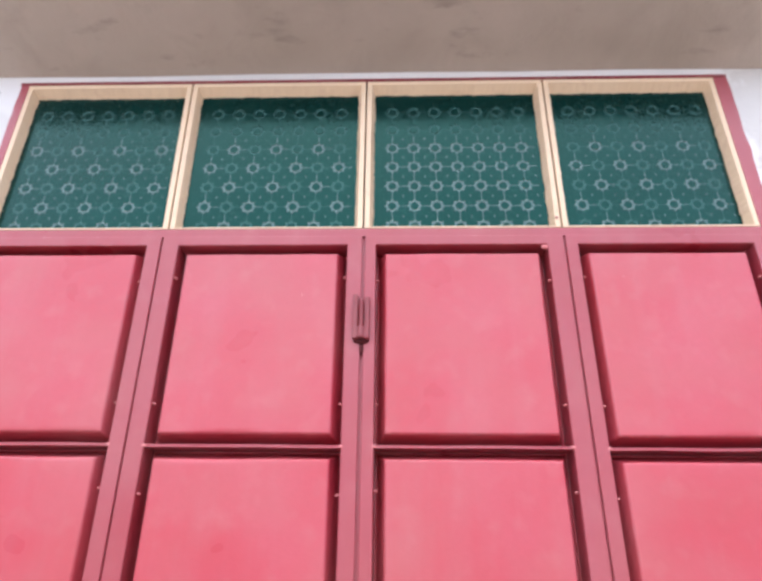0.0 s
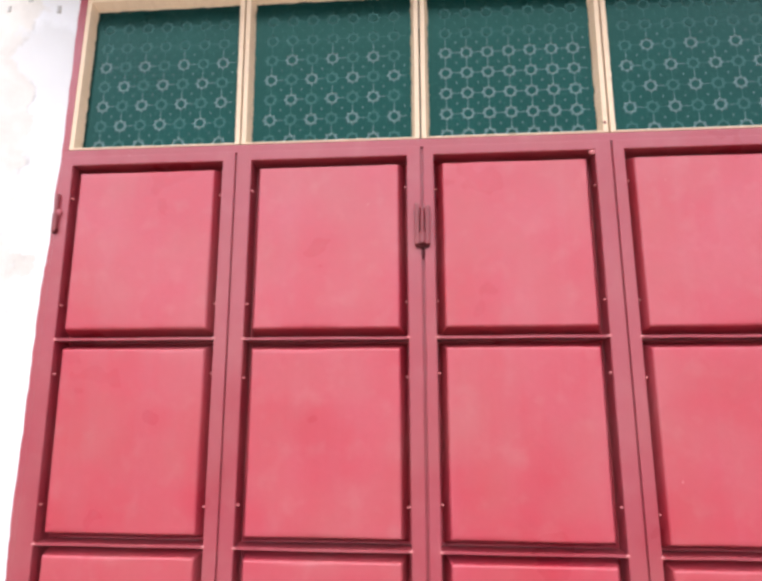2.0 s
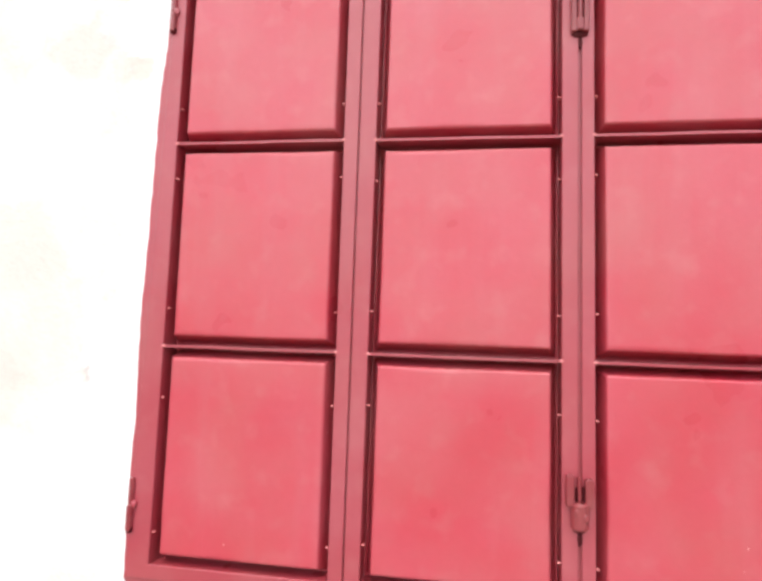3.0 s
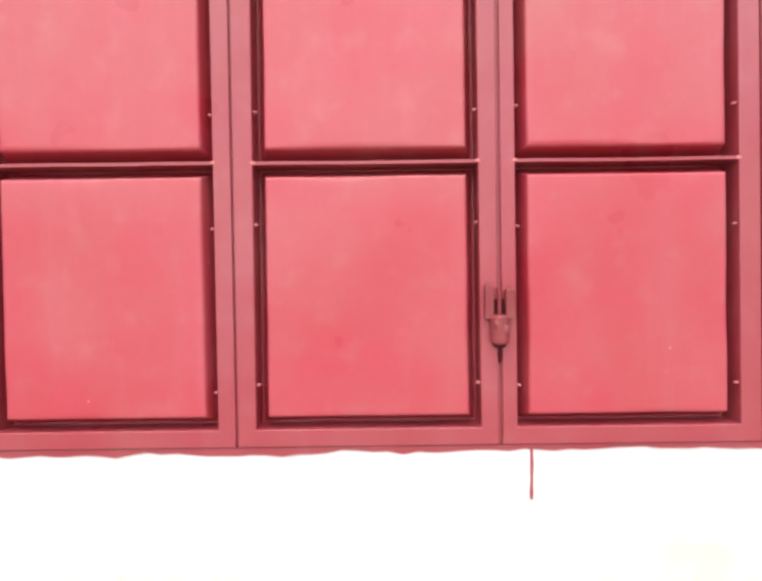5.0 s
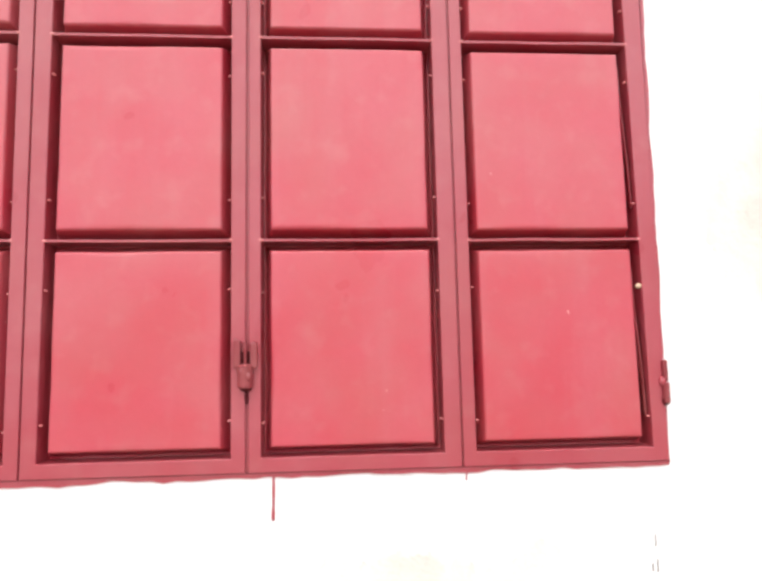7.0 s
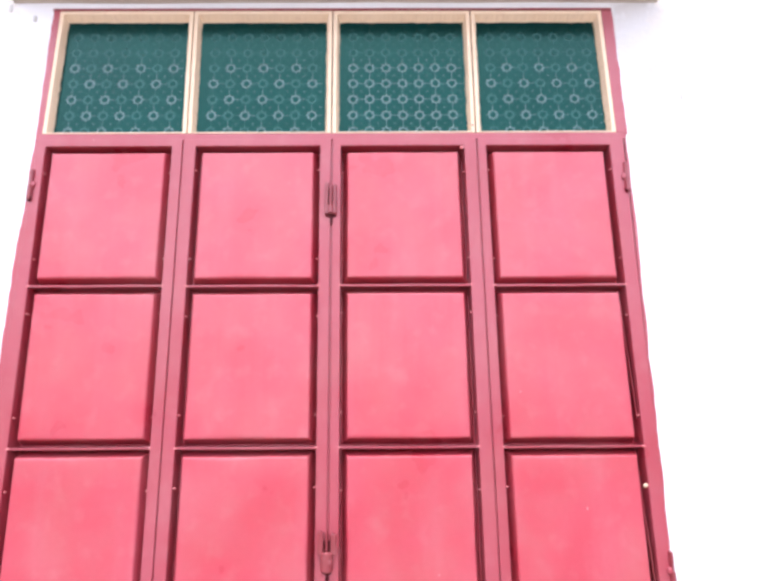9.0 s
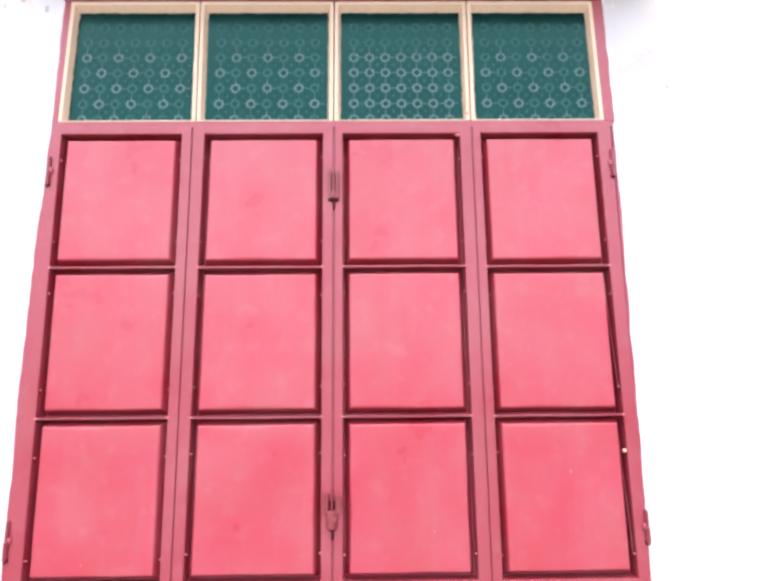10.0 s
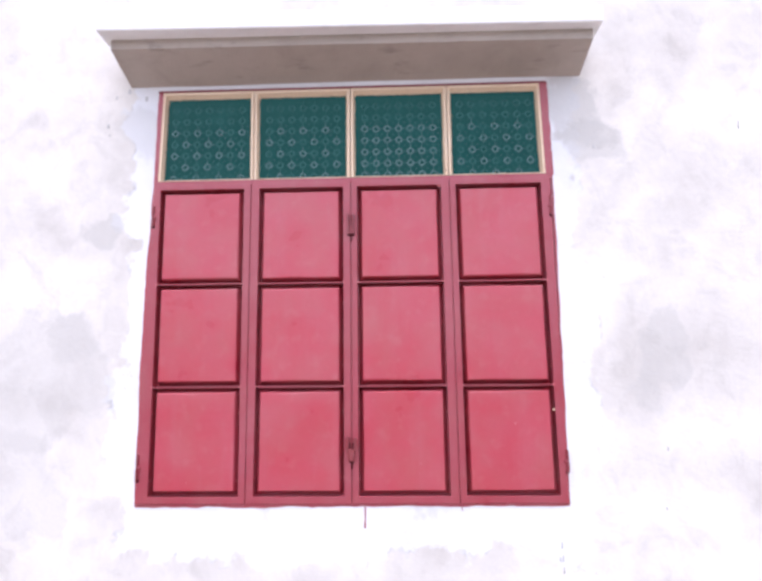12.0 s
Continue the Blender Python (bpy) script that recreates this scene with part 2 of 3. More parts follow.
plain("floor", -3.8, 4.0, 0.22, 4.0, -0.99, -0.95, INSIDE, "plain cement floor of the dim room", "floor")


def ground_sheet():
    bm = bmesh.new()
    bmesh.ops.create_grid(bm, x_segments=40, y_segments=40, size=600)
    for v in bm.verts:
        v.co.z = -0.002
    return tagged(part("ground", bm, GROUND), "pale dusty bare ground before the house", "ground", kind="structure")


ground_sheet()


# ---- the canopy over the window ----
def canopy():
    ob = thing("window_canopy", (0.015, 0, Z0 + 1.90), "two-stepped plastered concrete canopy over the window", "canopy")
    bm = bmesh.new()
    x0, x1, yf, rise = -1.06, 1.085, -0.21, 0.046
    cols = 40
    # lower slab: its soffit climbs a little towards the front
    rings = []
    for i in range(cols + 1):
        x = x0 + (x1 - x0) * i / cols
        w = wavy(x, 0.004, 3.0, 1.3)
        lift = 0.072 - 0.015 * i / cols
        rings.append([bm.verts.new((x, y, z + Z0)) for y, z in ((WALL_Y - 0.001, 1.904 + w), (yf * 0.5, 1.904 + lift * 0.5 + wavy(x, 0.003, 5, 2.2)), (yf, 1.904 + lift + 0.4 * w), (yf, 1.904 + lift + rise), (WALL_Y - 0.001, 1.904 + lift + rise))])
    for a, b in zip(rings, rings[1:]):
        for k in range(5):
            bm.faces.new((a[k], b[k], b[(k + 1) % 5], a[(k + 1) % 5]))
    bm.faces.new(rings[0])
    bm.faces.new(rings[-1][::-1])
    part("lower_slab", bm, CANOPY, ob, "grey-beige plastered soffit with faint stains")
    bm = bmesh.new()
    # the upper slab leans with the lower one and stands out less at one end
    ends = ((x0 - 0.035, yf - 0.075, 1.904 + 0.072 + rise - 0.001), (x1 + 0.03, yf - 0.054, 1.904 + 0.057 + rise - 0.001))
    low = [bm.verts.new((x, y, z + Z0)) for x, front, z in ends for y in (front, WALL_Y - 0.001)]
    high = [bm.verts.new((v.co.x, v.co.y, v.co.z + 0.08)) for v in low]
    for quad in ((0, 2, 3, 1), (0, 1, 3, 2)):
        bm.faces.new([(low, high)[quad[1] == 1][k] for k in quad])
    for a, b in ((0, 2), (2, 3), (3, 1), (1, 0)):
        bm.faces.new((low[a], low[b], high[b], high[a]))
    bmesh.ops.bevel(bm, geom=list(bm.edges), offset=0.006, segments=2, affect="EDGES", profile=0.5)
    part("upper_slab", bm, WHITE, ob, "white painted fascia slab")


canopy()

# ---- fixed frame of the window ----
window = thing("window_1", (0, 0, Z0 - 0.036), "red steel window frame with a row of transom lights above shutters", "window", kind="structure")
TOP, SILL, HEAD = 1.406, -0.031, 1.869


def ragged_strip(bm, pts_a, pts_b, y, thick):
    """A thin skin of paint between two ragged lines."""
    fa = [bm.verts.new((x, y, z + Z0)) for x, z in pts_a]
    fb = [bm.verts.new((x, y, z + Z0)) for x, z in pts_b]
    ba = [bm.verts.new((x, y + thick, z + Z0)) for x, z in pts_a]
    bb = [bm.verts.new((x, y + thick, z + Z0)) for x, z in pts_b]
    for i in range(len(pts_a) - 1):
        bm.faces.new((fa[i], fa[i + 1], fb[i + 1], fb[i]))
        bm.faces.new((fb[i], fb[i + 1], bb[i + 1], bb[i]))
        bm.faces.new((fa[i], ba[i], ba[i + 1], fa[i + 1]))


part("transom_bar", block(bmesh.new(), -0.926, 0.926, 0.0004, 0.095, TOP - 0.0018, 1.4245), RED_BAR, window)
part("head_bar", block(bmesh.new(), -0.926, 0.929, 0.002, 0.06, HEAD + 0.002, 1.881, 0.0015), RED_RUST, window, "dark red head bar")
part("jamb", prism(bmesh.new(), [(-0.942, -0.034), (-0.889, -0.034), (-0.892, TOP), (-0.928, TOP)], 0.092, 0.13, 0.001), RED_RUST, window)
part("jamb", prism(bmesh.new(), [(0.889, -0.034), (0.9285, -0.034), (0.9285, TOP), (0.885, TOP)], 0.092, 0.13, 0.001), RED_RUST, window)
part("jamb", prism(bmesh.new(), [(-0.926, 1.425), (-0.9085, 1.425), (-0.9005, HEAD), (-0.922, HEAD)], 0.001, 0.06, 0.0015), RED_BAR, window, "red jamb beside the transom lights")
part("jamb", prism(bmesh.new(), [(0.903, 1.425), (0.929, 1.425), (0.9285, HEAD), (0.8935, HEAD)], 0.001, 0.06, 0.0015), RED_BAR, window, "red jamb beside the transom lights")
part("sill_bar", block(bmesh.new(), -0.940, 0.928, 0.014, 0.075, -0.0355, -0.0315), RED_RUST, window)
for gx in (-0.4603, 0.0033, 0.4615):
    part("meeting_strip", block(bmesh.new(), gx - 0.012, gx + 0.012, 0.008, 0.02, -0.03, TOP), RED_BAR, window, "strip behind the joint of two shutters")

# ---- the four shutters ----
GAPS_T = [(-0.9200, -0.4655), (-0.4615, 0.0000), (0.0060, 0.4560), (0.4600, 0.9215)]
GAPS_B = [(-0.9410, -0.4610), (-0.4570, 0.0020), (0.0090, 0.4650), (0.4690, 0.9280)]
IN_T = [(-0.8920, -0.4975), (-0.4235, -0.0340), (0.0310, 0.4185), (0.4870, 0.8765)]
IN_B = [(-0.8880, -0.4915), (-0.4250, -0.0285), (0.0350, 0.4280), (0.4975, 0.8935)]
RAILS = [(0.9345, 0.4690), (0.9325, 0.4675), (0.9330, 0.4670), (0.9305, 0.4650)]
Z_IN_T, Z_IN_B = 1.3825, 0.0
BAR = 0.0026  # half the width of a cross bar's edge


def side(pair_t, pair_b, k, z):
    """x of a leaf's inner edge at the height z."""
    u = z / Z_IN_T
    return pair_b[k] * (1 - u) + pair_t[k] * u


def profile(d):
    """Depth of a pressed panel at the distance d from its edge: a groove, a slanting rim, then the field."""
    groove, slope, deep, field = 0.006, 0.017, 0.06, 0.003
    if d <= groove:
        return deep
    u = min(1.0, (d - groove) / slope)
    u = u * u * (3 - 2 * u) * 0.15 + u * 0.85
    return deep + (field - deep) * u


STEPS = (0.0, 0.002, 0.0055, 0.008, 0.012, 0.0155, 0.0185, 0.021, 0.023, 0.0265, 0.034)


def panel_mesh(pt, pb, zb, zt, seed):
    bm = bmesh.new()
    w0, h0 = side(pt, pb, 1, zb) - side(pt, pb, 0, zb), zt - zb
    us = [s for s in STEPS] + [0.034 + (w0 - 0.068) * i / 9 for i in range(1, 9)] + [w0 - s for s in reversed(STEPS)]
    vs = [s for s in STEPS] + [0.034 + (h0 - 0.068) * i / 11 for i in range(1, 11)] + [h0 - s for s in reversed(STEPS)]
    grid = []
    for v in vs:
        z = zb + v
        xl, xr = side(pt, pb, 0, z), side(pt, pb, 1, z)
        row = []
        for u in us:
            d = min(u, w0 - u, v, h0 - v)
            p = Vector((u * 5.5, v * 5.5, seed * 7.7))
            dent = (0.0021 * noise.noise(p) + 0.0010 * noise.noise(p * 2.7)) * min(1.0, d / 0.05)
            sag = 0.0012 * noise.noise(Vector((u * 9, v * 9, seed * 3.3)))
            row.append(bm.verts.new((xl + (xr - xl) * u / w0, profile(max(0.0, d + (sag if 0.004 < d < 0.03 else 0))) + dent, z + Z0)))
        grid.append(row)
    for a, b in zip(grid, grid[1:]):
        for i in range(len(us) - 1):
            bm.faces.new((a[i], a[i + 1], b[i + 1], b[i]))
    return bm


def shutter(i):
    ot, ob_, it, ib = GAPS_T[i], GAPS_B[i], IN_T[i], IN_B[i]
    words = ("red-painted steel shutter leaf, closed, with three pressed panels", "red-painted steel shutter leaf, closed, with faint streaks on its panels",
             "red-painted steel shutter leaf, closed, hung on two centre hinges", "red-painted steel shutter leaf, closed, with a sprung panel edge")
    leaf = thing("metal_shutter", ((ot[0] + ot[1]) / 2, 0.0, Z0 + SILL), words[i], "shutter", group="shutter leaves of the window")
    o = [(ob_[0], SILL), (ob_[1], SILL), (ot[1], TOP), (ot[0], TOP)]
    n = [(ib[0], Z_IN_B), (ib[1], Z_IN_B), (it[1], Z_IN_T), (it[0], Z_IN_T)]
    for k, name in enumerate(("bottom_rail", "stile", "top_rail", "stile")):
        j = (k + 1) % 4
        bm = bar([o[k], o[j], n[j], n[k]], 0.0, 0.07, 0.002)
        part(name, bm, RED_BAR, leaf)
    zs = [Z_IN_T, RAILS[i][0], RAILS[i][1], Z_IN_B]
    for k in (1, 2):
        bm = bmesh.new()
        cols = 14
        lo, hi = [], []
        for c in range(cols + 1):
            u = c / cols
            z = zs[k] + wavy(u * 2 + i * 3 + k, 0.0016, 1.6, 4.4)
            x = side(it, ib, 0, z) * (1 - u) + side(it, ib, 1, z) * u
            lo.append([bm.verts.new((x, y, z - BAR + Z0)) for y in (0.0015, 0.069)])
            hi.append([bm.verts.new((x, y, z + BAR + Z0)) for y in (0.0015, 0.069)])
        for c in range(cols):
            bm.faces.new((lo[c][0], lo[c + 1][0], hi[c + 1][0], hi[c][0]))
            bm.faces.new((hi[c][0], hi[c + 1][0], hi[c + 1][1], hi[c][1]))
            bm.faces.new((lo[c][1], lo[c + 1][1], lo[c + 1][0], lo[c][0]))
        part("cross_bar", bm, RED_BAR, leaf)
    for k in range(3):
        zb, zt = zs[k + 1] + (BAR if k < 2 else 0), zs[k] - (BAR if k else 0)
        part("panel", panel_mesh(it, ib, zb, zt, i * 3 + k + 1), RED, leaf, smooth=True)
        for s in (0, 1):
            for z in (zt - (0.112 if k == 2 else 0.088) + 0.008 * ((i + k) % 2), zb + (0.066 if k == 2 else 0.082) + 0.006 * ((i * k) % 3)):
                big = i == 3 and k == 2 and s == 1 and z > 0.3
                x = side(it, ib, s, z) + (0.004 if s == 0 else -0.004)
                bm = blob(bmesh.new(), x, 0.009, z, 0.007 if big else 0.0045, 0.006, 0.006 if big else 0.0025, i + k * 3 + s)
                part("weld_tack", bm, CREAM if big else RED_PALE, leaf, "bare pale weld spot" if big else "", smooth=True)
        for s in (0, 1):
            if k < 2:
                x = side(it, ib, s, zs[k + 1])
                part("weld_tack", blob(bmesh.new(), x, 0.002, zs[k + 1], 0.006, 0.003, 0.004, i + k), RED_PALE, leaf, smooth=True)
    if i == 2:
        part("weld_tack", blob(bmesh.new(), it[1] - 0.006, 0.004, Z_IN_T - 0.006, 0.009, 0.006, 0.006, 4), RED_PALE, leaf, smooth=True)
    if i == 3:
        # the sheet's rim has sprung away from the stile along two panels
        for za, zb in ((0.07, 0.40), (0.54, 0.88)):
            bm = bmesh.new()
            steps = 16
            rows = []
            for c in range(steps + 1):
                z = za + (zb - za) * c / steps
                x = side(it, ib, 1, z) - 0.012 + 0.006 * math.cos(math.pi * c / steps)
                rows.append([bm.verts.new((x + dx, y, z + Z0)) for dx, y in ((-0.0012, 0.012), (0.0012, 0.011), (0.0012, 0.03), (-0.0012, 0.03))])
            for a, b in zip(rows, rows[1:]):
                for c in range(4):
                    bm.faces.new((a[c], a[(c + 1) % 4], b[(c + 1) % 4], b[c]))
            part("sprung_rim", bm, RED_RUST, leaf, "bent edge of the panel sheet", smooth=True)
    return leaf


for i in range(4):
    shutter(i)


# ---- hinges ----
def centre_hinge(x, z0, z1, flip):
    """A welded barrel hinge: two flat legs on the leaves' stiles and a knuckle below them, or above them where it is turned over."""
    h = thing("hinge", (x, 0, Z0 + (z0 + z1) / 2), "welded barrel hinge painted over in dull red", "hinge", group="hinges of the shutters")
    mid = z0 + (z1 - z0) * 0.46
    foot = z0 if flip else mid - 0.004
    part("leg", block(bmesh.new(), x - (0.018 if flip else 0.026), x - (0.007 if flip else 0.010), -0.014, 0.002, foot, z1, 0.0025), RED_RUST, h)
    # a dark block colours in the shade of the gap
    part("slot", block(bmesh.new(), x - 0.007 if flip else x - 0.0095, x + 0.007 if flip else x + 0.0095, -0.003, 0.002, foot + 0.01, z1 - 0.024), SHADE_RUST, h, "dark block for the shaded gap between the legs")
    part("leg", block(bmesh.new(), x + (0.007 if flip else 0.010), x + (0.018 if flip else 0.026), -0.014, 0.002, foot, z1 - 0.006, 0.0025), RED_RUST, h)
    if flip:
        part("pin", rod(bmesh.new(), x, -0.008, z0 + 0.002, z1 - 0.012, 0.0055), RED_RUST, h)
        part("knuckle", rod(bmesh.new(), x, -0.006, z0 + 0.002, z0 + 0.03, 0.0105, 16), RED_RUST, h)
    else:
        part("pin", rod(bmesh.new(), x - 0.0005, -0.008, mid - 0.01, z1 - 0.002, 0.0035), RED_RUST, h)
        part("knuckle", rod(bmesh.new(), x, -0.009, z0, mid + 0.004, 0.0165, 16), RED_RUST, h)
    for bx, bz, r in ((-0.019, z1 - 0.003, 0.006), (0.017, z1 - 0.01, 0.006), (-0.004, mid - 0.012, 0.0085), (0.007, mid - 0.022, 0.008)):
        if not flip:
            part("weld_bead", blob(bmesh.new(), x + bx, -0.011 if bz > mid else -0.0215, bz, r, 0.0035, r * 1.3, bx * 99), RED_RUST, h, smooth=True)
    # dark blobs stand for the hinge's shadow below it, with some rust
    part("shade_bead", blob(bmesh.new(), x + 0.001, -0.002, z0 - 0.001, 0.017 if flip else 0.012, 0.005, 0.008, 5), SHADE_RUST, h, "dark shadow and rust under the knuckle", smooth=True)
    part("shade_run", blob(bmesh.new(), x + 0.0015, 0.001, z0 - 0.018, 0.005, 0.003, 0.016, 8), SHADE_RUST, h, smooth=True)
    return h


centre_hinge(0.003, 0.147, 0.249, False)
centre_hinge(0.002, 1.152, 1.254, True)


def jamb_hinge(x, z0, z1, s):
    h = thing("hinge", (x, 0, Z0 + (z0 + z1) / 2), "barrel hinge at the wall edge painted over in red", "hinge", group="hinges of the shutters")
    mid = (z0 + z1) / 2
    # the darker red and the dark foot blob paint in the hinge's shadow
    part("knuckle", rod(bmesh.new(), x + s * 0.003, -0.003, mid + 0.001, z1, 0.006, 14), RED_RUST, h)
    part("knuckle", rod(bmesh.new(), x + s * 0.003, -0.005, z0, mid - 0.001, 0.007, 14), RED_RUST, h)
    part("weld_bead", blob(bmesh.new(), x - s * 0.002, -0.003, mid, 0.009, 0.005, 0.012, 2), RED_BAR, h, smooth=True)
    part("shade_bead", blob(bmesh.new(), x + s * 0.002, -0.004, z0 + 0.004, 0.008, 0.006, 0.009, 7), SHADE_RUST, h, "dark shadow and rust at the knuckle's foot", smooth=True)
    return h


jamb_hinge(-0.934, 0.067, 0.180, -1)
jamb_hinge(-0.917, 1.205, 1.305, -1)
jamb_hinge(0.925, 0.095, 0.190, 1)
jamb_hinge(0.9145, 1.226, 1.322, 1)

# ---- transom lights ----
SPLIT_B = (-0.908, -0.4545, 0.001, 0.4570, 0.9025)
SPLIT_T = (-0.900, -0.4590, 0.0005, 0.4560, 0.893)
PANE_Y = 0.026


def relief(bm, x, z, r, high):
    """One pressed motif: a ring with eight blunt rays, its relief high or low, and thin links to its neighbours."""
    n, y0, y1 = 48, PANE_Y + 0.0001, PANE_Y - high
    rings = []
    for grow, ray, y in ((0.0032, 0.0052, y0), (0.0024, 0.0038, y1), (-0.0022, 0.0012, y1), (-0.0030, 0.0012, y0)):
        row = []
        for k in range(n):
            a = 2 * math.pi * k / n
            d = r + grow + ray * max(0.0, math.cos(8 * a)) ** 1.5 * (1.2 if k % 12 == 0 else 1.0)
            row.append(bm.verts.new((x + d * math.cos(a), y, z + Z0 + d * math.sin(a))))
        rings.append(row)
    for p, q in zip(rings, rings[1:]):
        for k in range(n):
            bm.faces.new((p[k], p[(k + 1) % n], q[(k + 1) % n], q[k]))
    for dx, dz in ((1, 0), (0, 1)):
        a, b = r + 0.009, (0.0538 if dx else 0.0571) - r - 0.009
        w = 0.0016
        pts = [(a, -w, y0), (b, -w, y0), (b, 0, y0 - high * 0.7), (a, 0, y0 - high * 0.7), (b, w, y0), (a, w, y0)]
        v = [bm.verts.new((x + p * dx + q * dz, y, z + Z0 + p * dz + q * dx)) for p, q, y in pts]
        bm.faces.new((v[0], v[1], v[2], v[3]))
        bm.faces.new((v[3], v[2], v[4], v[5]))
    for sx, sz in ((1, 1), (1, -1)):
        # a small bud on the slanting line to the next ring
        cx, cz, k = x + sx * 0.0269, z + sz * 0.0285, 0.0032
        tip = [bm.verts.new((cx + dx * k, y0 - high * lift, cz + dz * k + Z0)) for dx, dz, lift in ((-1, 0, 0), (0, -1.4, 0), (1, 0, 0), (0, 1.4, 0), (0, 0, 0.8))]
        for a, b in ((0, 1), (1, 2), (2, 3), (3, 0)):
            bm.faces.new((tip[a], tip[b], tip[4]))


def putty(bm, corners, seed):
    """A ragged bead of paint and putty along the four edges of a pane, on the glass."""
    for k in range(4):
        (xa, za), (xb, zb) = corners[k], corners[(k + 1) % 4]
        nx, nz = -(zb - za), xb - xa
        ln = math.hypot(nx, nz)
        nx, nz = nx / ln, nz / ln
        a, b = [], []
        steps = 110
        for c in range(steps + 1):
            u = c / steps
            x, z = xa + (xb - xa) * u, za + (zb - za) * u
            w = (0.0025, 0.0075, 0.0145, 0.0075)[k] + wavy(u * 9 + k * 5, 0.002, 2.1, seed) + wavy(u * 47, 0.0026, 2.3, seed + k)
            a.append((x, z))
            b.append((x + nx * max(0.001, w), z + nz * max(0.001, w)))
        fa = [bm.verts.new((x, 0.003, z + Z0)) for x, z in a]
        fb = [bm.verts.new((x, PANE_Y - 0.0006, z + Z0)) for x, z in b]
        for c in range(steps):
            bm.faces.new((fa[c], fa[c + 1], fb[c + 1], fb[c]))


def transom_light(i):
    near, far = (0.002 if i else 0), (0.002 if i < 3 else 0)
    x0, x1 = SPLIT_B[i] + near, SPLIT_B[i + 1] - far
    xt0, xt1 = SPLIT_T[i] + near, SPLIT_T[i + 1] - far
    z0, z1 = 1.4265, HEAD
    light = thing("transom_light", ((x0 + x1) / 2, 0, Z0 + z0), "fixed cream-painted light with dark green patterned glass", "window pane", group="transom lights")
    f = 0.0125
    o = [(x0, z0), (x1, z0), (xt1, z1), (xt0, z1)]
    n = [(x0 + f, z0 + 0.0045), (x1 - f, z0 + 0.0045), (xt1 - f, z1 - f), (xt0 + f, z1 - f)]
    for k, name in enumerate(("bottom_rail", "stile", "top_rail", "stile")):
        j = (k + 1) % 4
        part(name, bar([o[k], o[j], n[j], n[k]], 0.001, 0.05, 0.0015), CREAM, light)
    bm = bmesh.new()
    putty(bm, n, 3.7 + i * 2.9)
    part("putty_bead", bm, CREAM, light, "ragged cream paint and putty on the glass edge", smooth=True)
    bm = bmesh.new()
    prism(bm, [(n[0][0] - 0.002, n[0][1] - 0.002), (n[1][0] + 0.002, n[1][1] - 0.002), (n[2][0] + 0.002, n[2][1] + 0.002), (n[3][0] - 0.002, n[3][1] + 0.002)], PANE_Y, PANE_Y + 0.004)
    pane = part("pane", bm, GLASS, light, "dark green patterned glass")
    pane.visible_shadow = False
    if i == 2:
        part("screw", blob(bmesh.new(), x1 - 0.008, 0.0005, 1.452, 0.0035, 0.0015, 0.0035, 1), RED_RUST, light, "small rusty screw head", smooth=True)
    high, low = bmesh.new(), bmesh.new()
    for a in range(7):
        for b in range(7):
            x, z = (n[0][0] + n[1][0]) / 2 + (a - 3) * 0.0538, 1.444 + b * 0.0571
            # top rows are dimmed for the canopy's reflection, alternate rings for duller reflections
            dim_ring = b > 4 or ((a + b + i) % 2 and i != 2)
            relief(low if dim_ring else high, x, z, 0.0122, 0.0003 if dim_ring else 0.0005)
    part("embossed_pattern", high, GLASS_RELIEF, pane, "pressed rings with rays, coloured pale for the sky they catch", kind="stuff", smooth=True)
    part("dim_pattern", low, GLASS_DIM, pane, "fainter pressed rings between them and in the top rows that mirror the canopy", kind="stuff", smooth=True)
    return light


for i in range(4):
    transom_light(i)


# ---- paint on the plaster round the frame ----
def smear(pts_a, pts_b, label, y=WALL_Y - 0.0035):
    bm = bmesh.new()
    ragged_strip(bm, pts_a, pts_b, y, 0.0035)
    ob = part("paint_smear", bm, RED_BAR)
    return tagged(ob, label, "paint smear", group="paint smears round the frame")


N = 70
smear([(-0.942 + 1.871 * c / N, -0.0325) for c in range(N + 1)], [(-0.942 + 1.871 * c / N, -0.0435 + wavy(c, 0.004, 0.21, 6.1) + wavy(c, 0.0055, 0.9, 2.4)) for c in range(N + 1)],
      "ragged red paint along the plaster under the shutters")
smear([(-0.940 + 0.019 * c / N, -0.036 + 1.46 * c / N) for c in range(N + 1)],
      [(-0.9455 + 0.016 * c / N - 0.011 * math.sin(math.pi * c / N) + wavy(c, 0.006, 0.12, 8.2) + wavy(c, 0.003, 0.8, 3.3), -0.036 + 1.46 * c / N) for c in range(N + 1)],
      "ragged red paint on the plaster beside the shutter")
smear([(0.927, -0.036 + 1.46 * c / N) for c in range(N + 1)], [(0.930 + 0.003 * c / N + abs(wavy(c, 0.006, 0.14, 1.9)) + wavy(c, 0.0025, 0.8, 5.3), -0.036 + 1.46 * c / N) for c in range(N + 1)],
      "ragged red paint on the plaster beside the shutter")
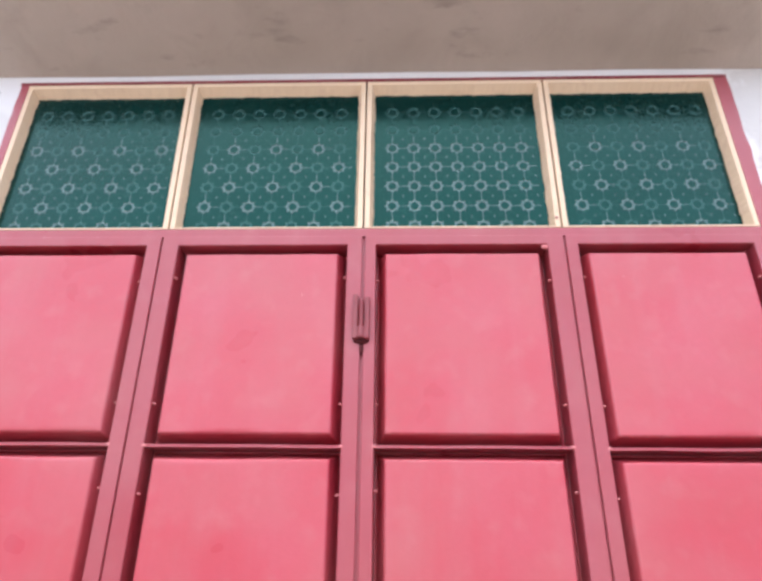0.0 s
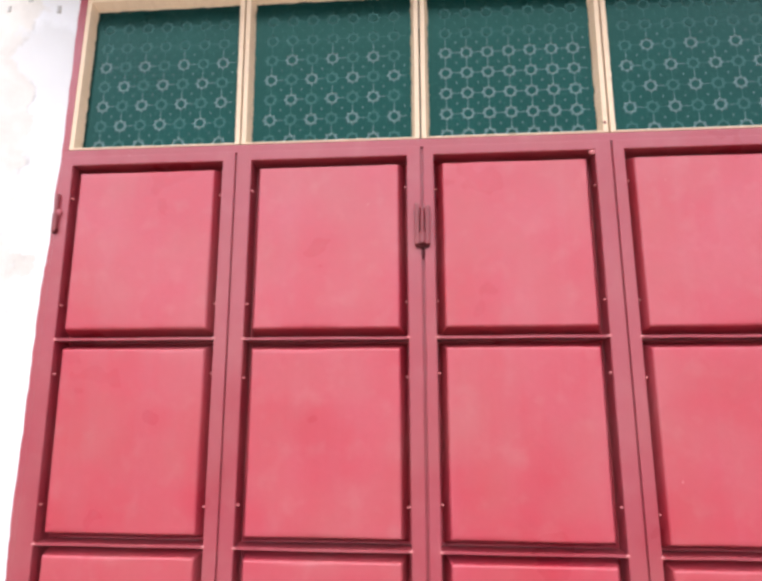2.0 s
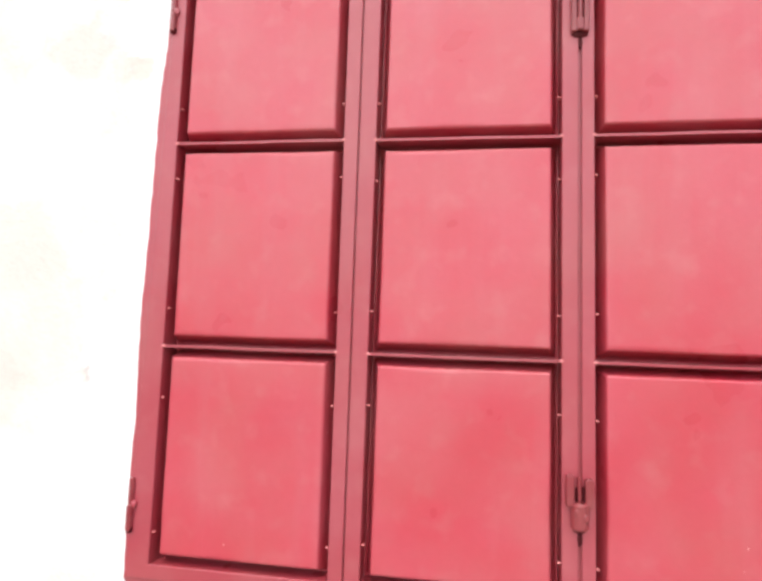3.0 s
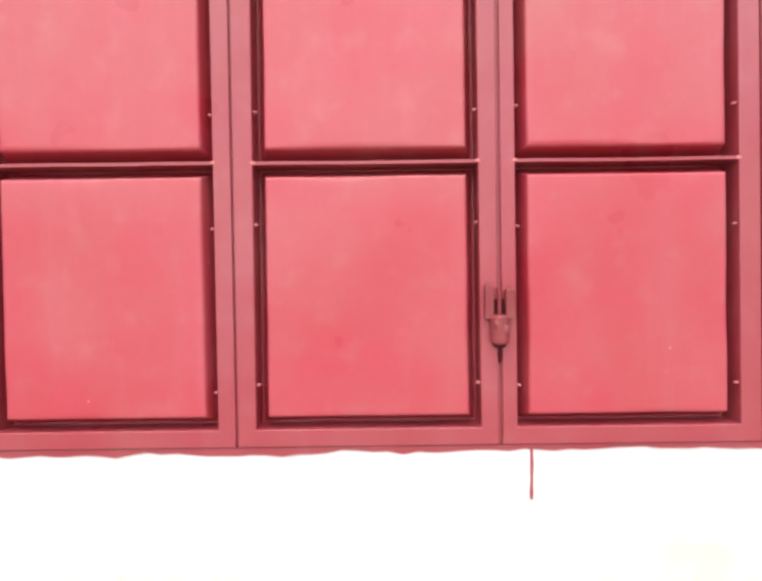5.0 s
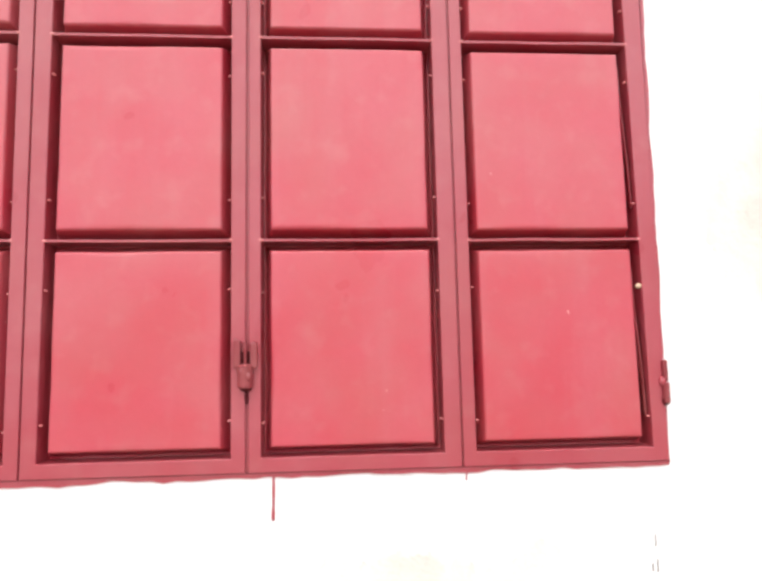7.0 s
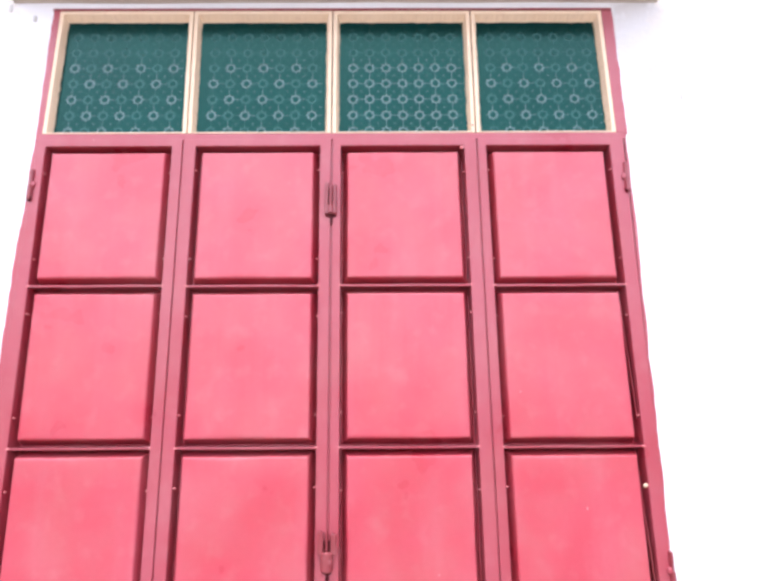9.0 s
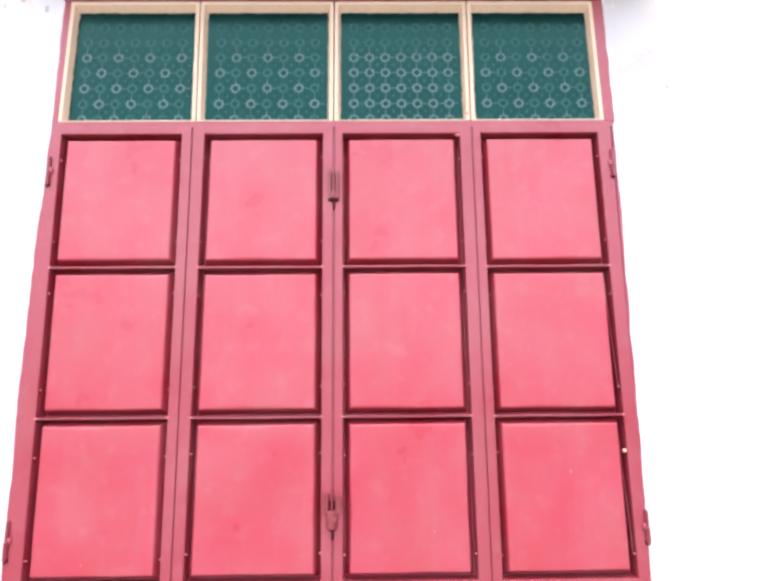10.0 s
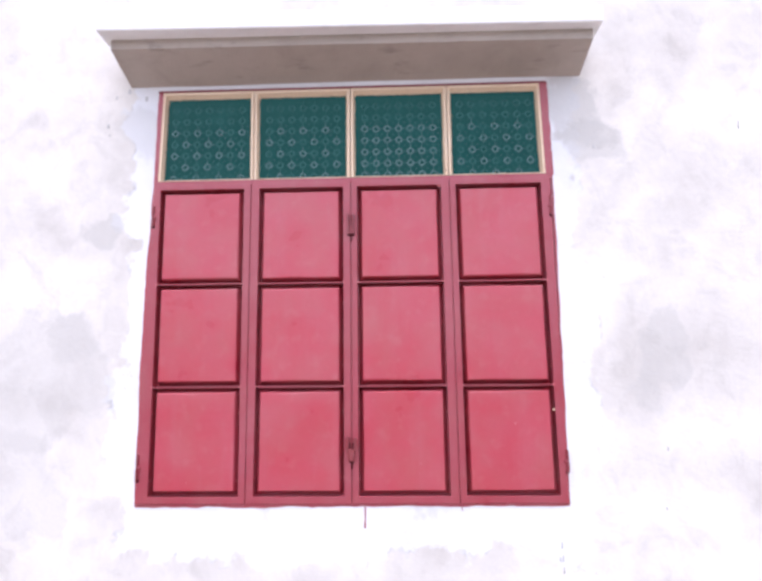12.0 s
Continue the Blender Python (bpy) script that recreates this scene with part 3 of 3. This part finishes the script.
smear([(0.928, 1.42 + 0.455 * c / 30) for c in range(31)], [(0.939 - 0.008 * c / 30 + wavy(c, 0.004, 0.3, 4.9), 1.42 + 0.455 * c / 30) for c in range(31)],
      "ragged red paint on the plaster beside the transom")
smear([(-0.921, 1.42 + 0.455 * c / 30) for c in range(31)], [(-0.930 + 0.006 * c / 30 + wavy(c, 0.004, 0.3, 7.7), 1.42 + 0.455 * c / 30) for c in range(31)],
      "ragged red paint on the plaster beside the transom")


def drip(x, z0, z1, w, material, label, category):
    bm = bmesh.new()
    steps = 14
    rows = []
    for c in range(steps + 1):
        u = c / steps
        z = z0 + (z1 - z0) * u
        xx = x + wavy(u * 3 + x * 9, 0.002, 1.2, 5.5)
        ww = w * (0.8 + 0.35 * noise.noise(Vector((u * 4, x * 20, 1)))) * (1.15 if u > 0.85 else 1.0)
        rows.append([bm.verts.new((xx + dx * ww, WALL_Y - dy, z + Z0)) for dx, dy in ((-0.5, -0.001), (-0.25, 0.0030), (0.25, 0.0030), (0.5, -0.001))])
    for a, b in zip(rows, rows[1:]):
        for k in range(3):
            bm.faces.new((a[k], a[k + 1], b[k + 1], b[k]))
    bm.faces.new(rows[0])
    bm.faces.new(rows[-1])
    return tagged(part({"paint drip": "paint_drip", "crack": "wall_crack"}.get(category, "plaster_chip"), bm, material, smooth=True), label, category)


drip(0.0605, -0.036, -0.131, 0.008, RED_BAR, "run of red paint down the white plaster", "paint drip")
drip(0.4750, -0.030, -0.060, 0.0045, RED_BAR, "short run of red paint under the frame", "paint drip")
for cx, za, zb in ((0.889, -0.188, -0.214), (0.891, -0.242, -0.268), (0.880, -0.250, -0.266), (0.893, -0.288, -0.313), (1.795, 1.66, 1.62)):
    drip(cx, za, zb, 0.0035, MARK, "short dark upright crack in the plaster", "crack")
for cx, cz, w in ((-1.07, 1.885, 0.020), (-1.13, 1.855, 0.014), (-1.165, 1.71, 0.016), (-1.155, 1.665, 0.010), (-0.985, 1.845, 0.018), (1.13, 1.555, 0.014), (1.36, 0.19, 0.012), (1.335, -0.055, 0.010)):
    drip(cx, cz + 0.6 * w, cz - 0.6 * w, w, CHIP, "small grey chip in the plaster", "plaster chip")
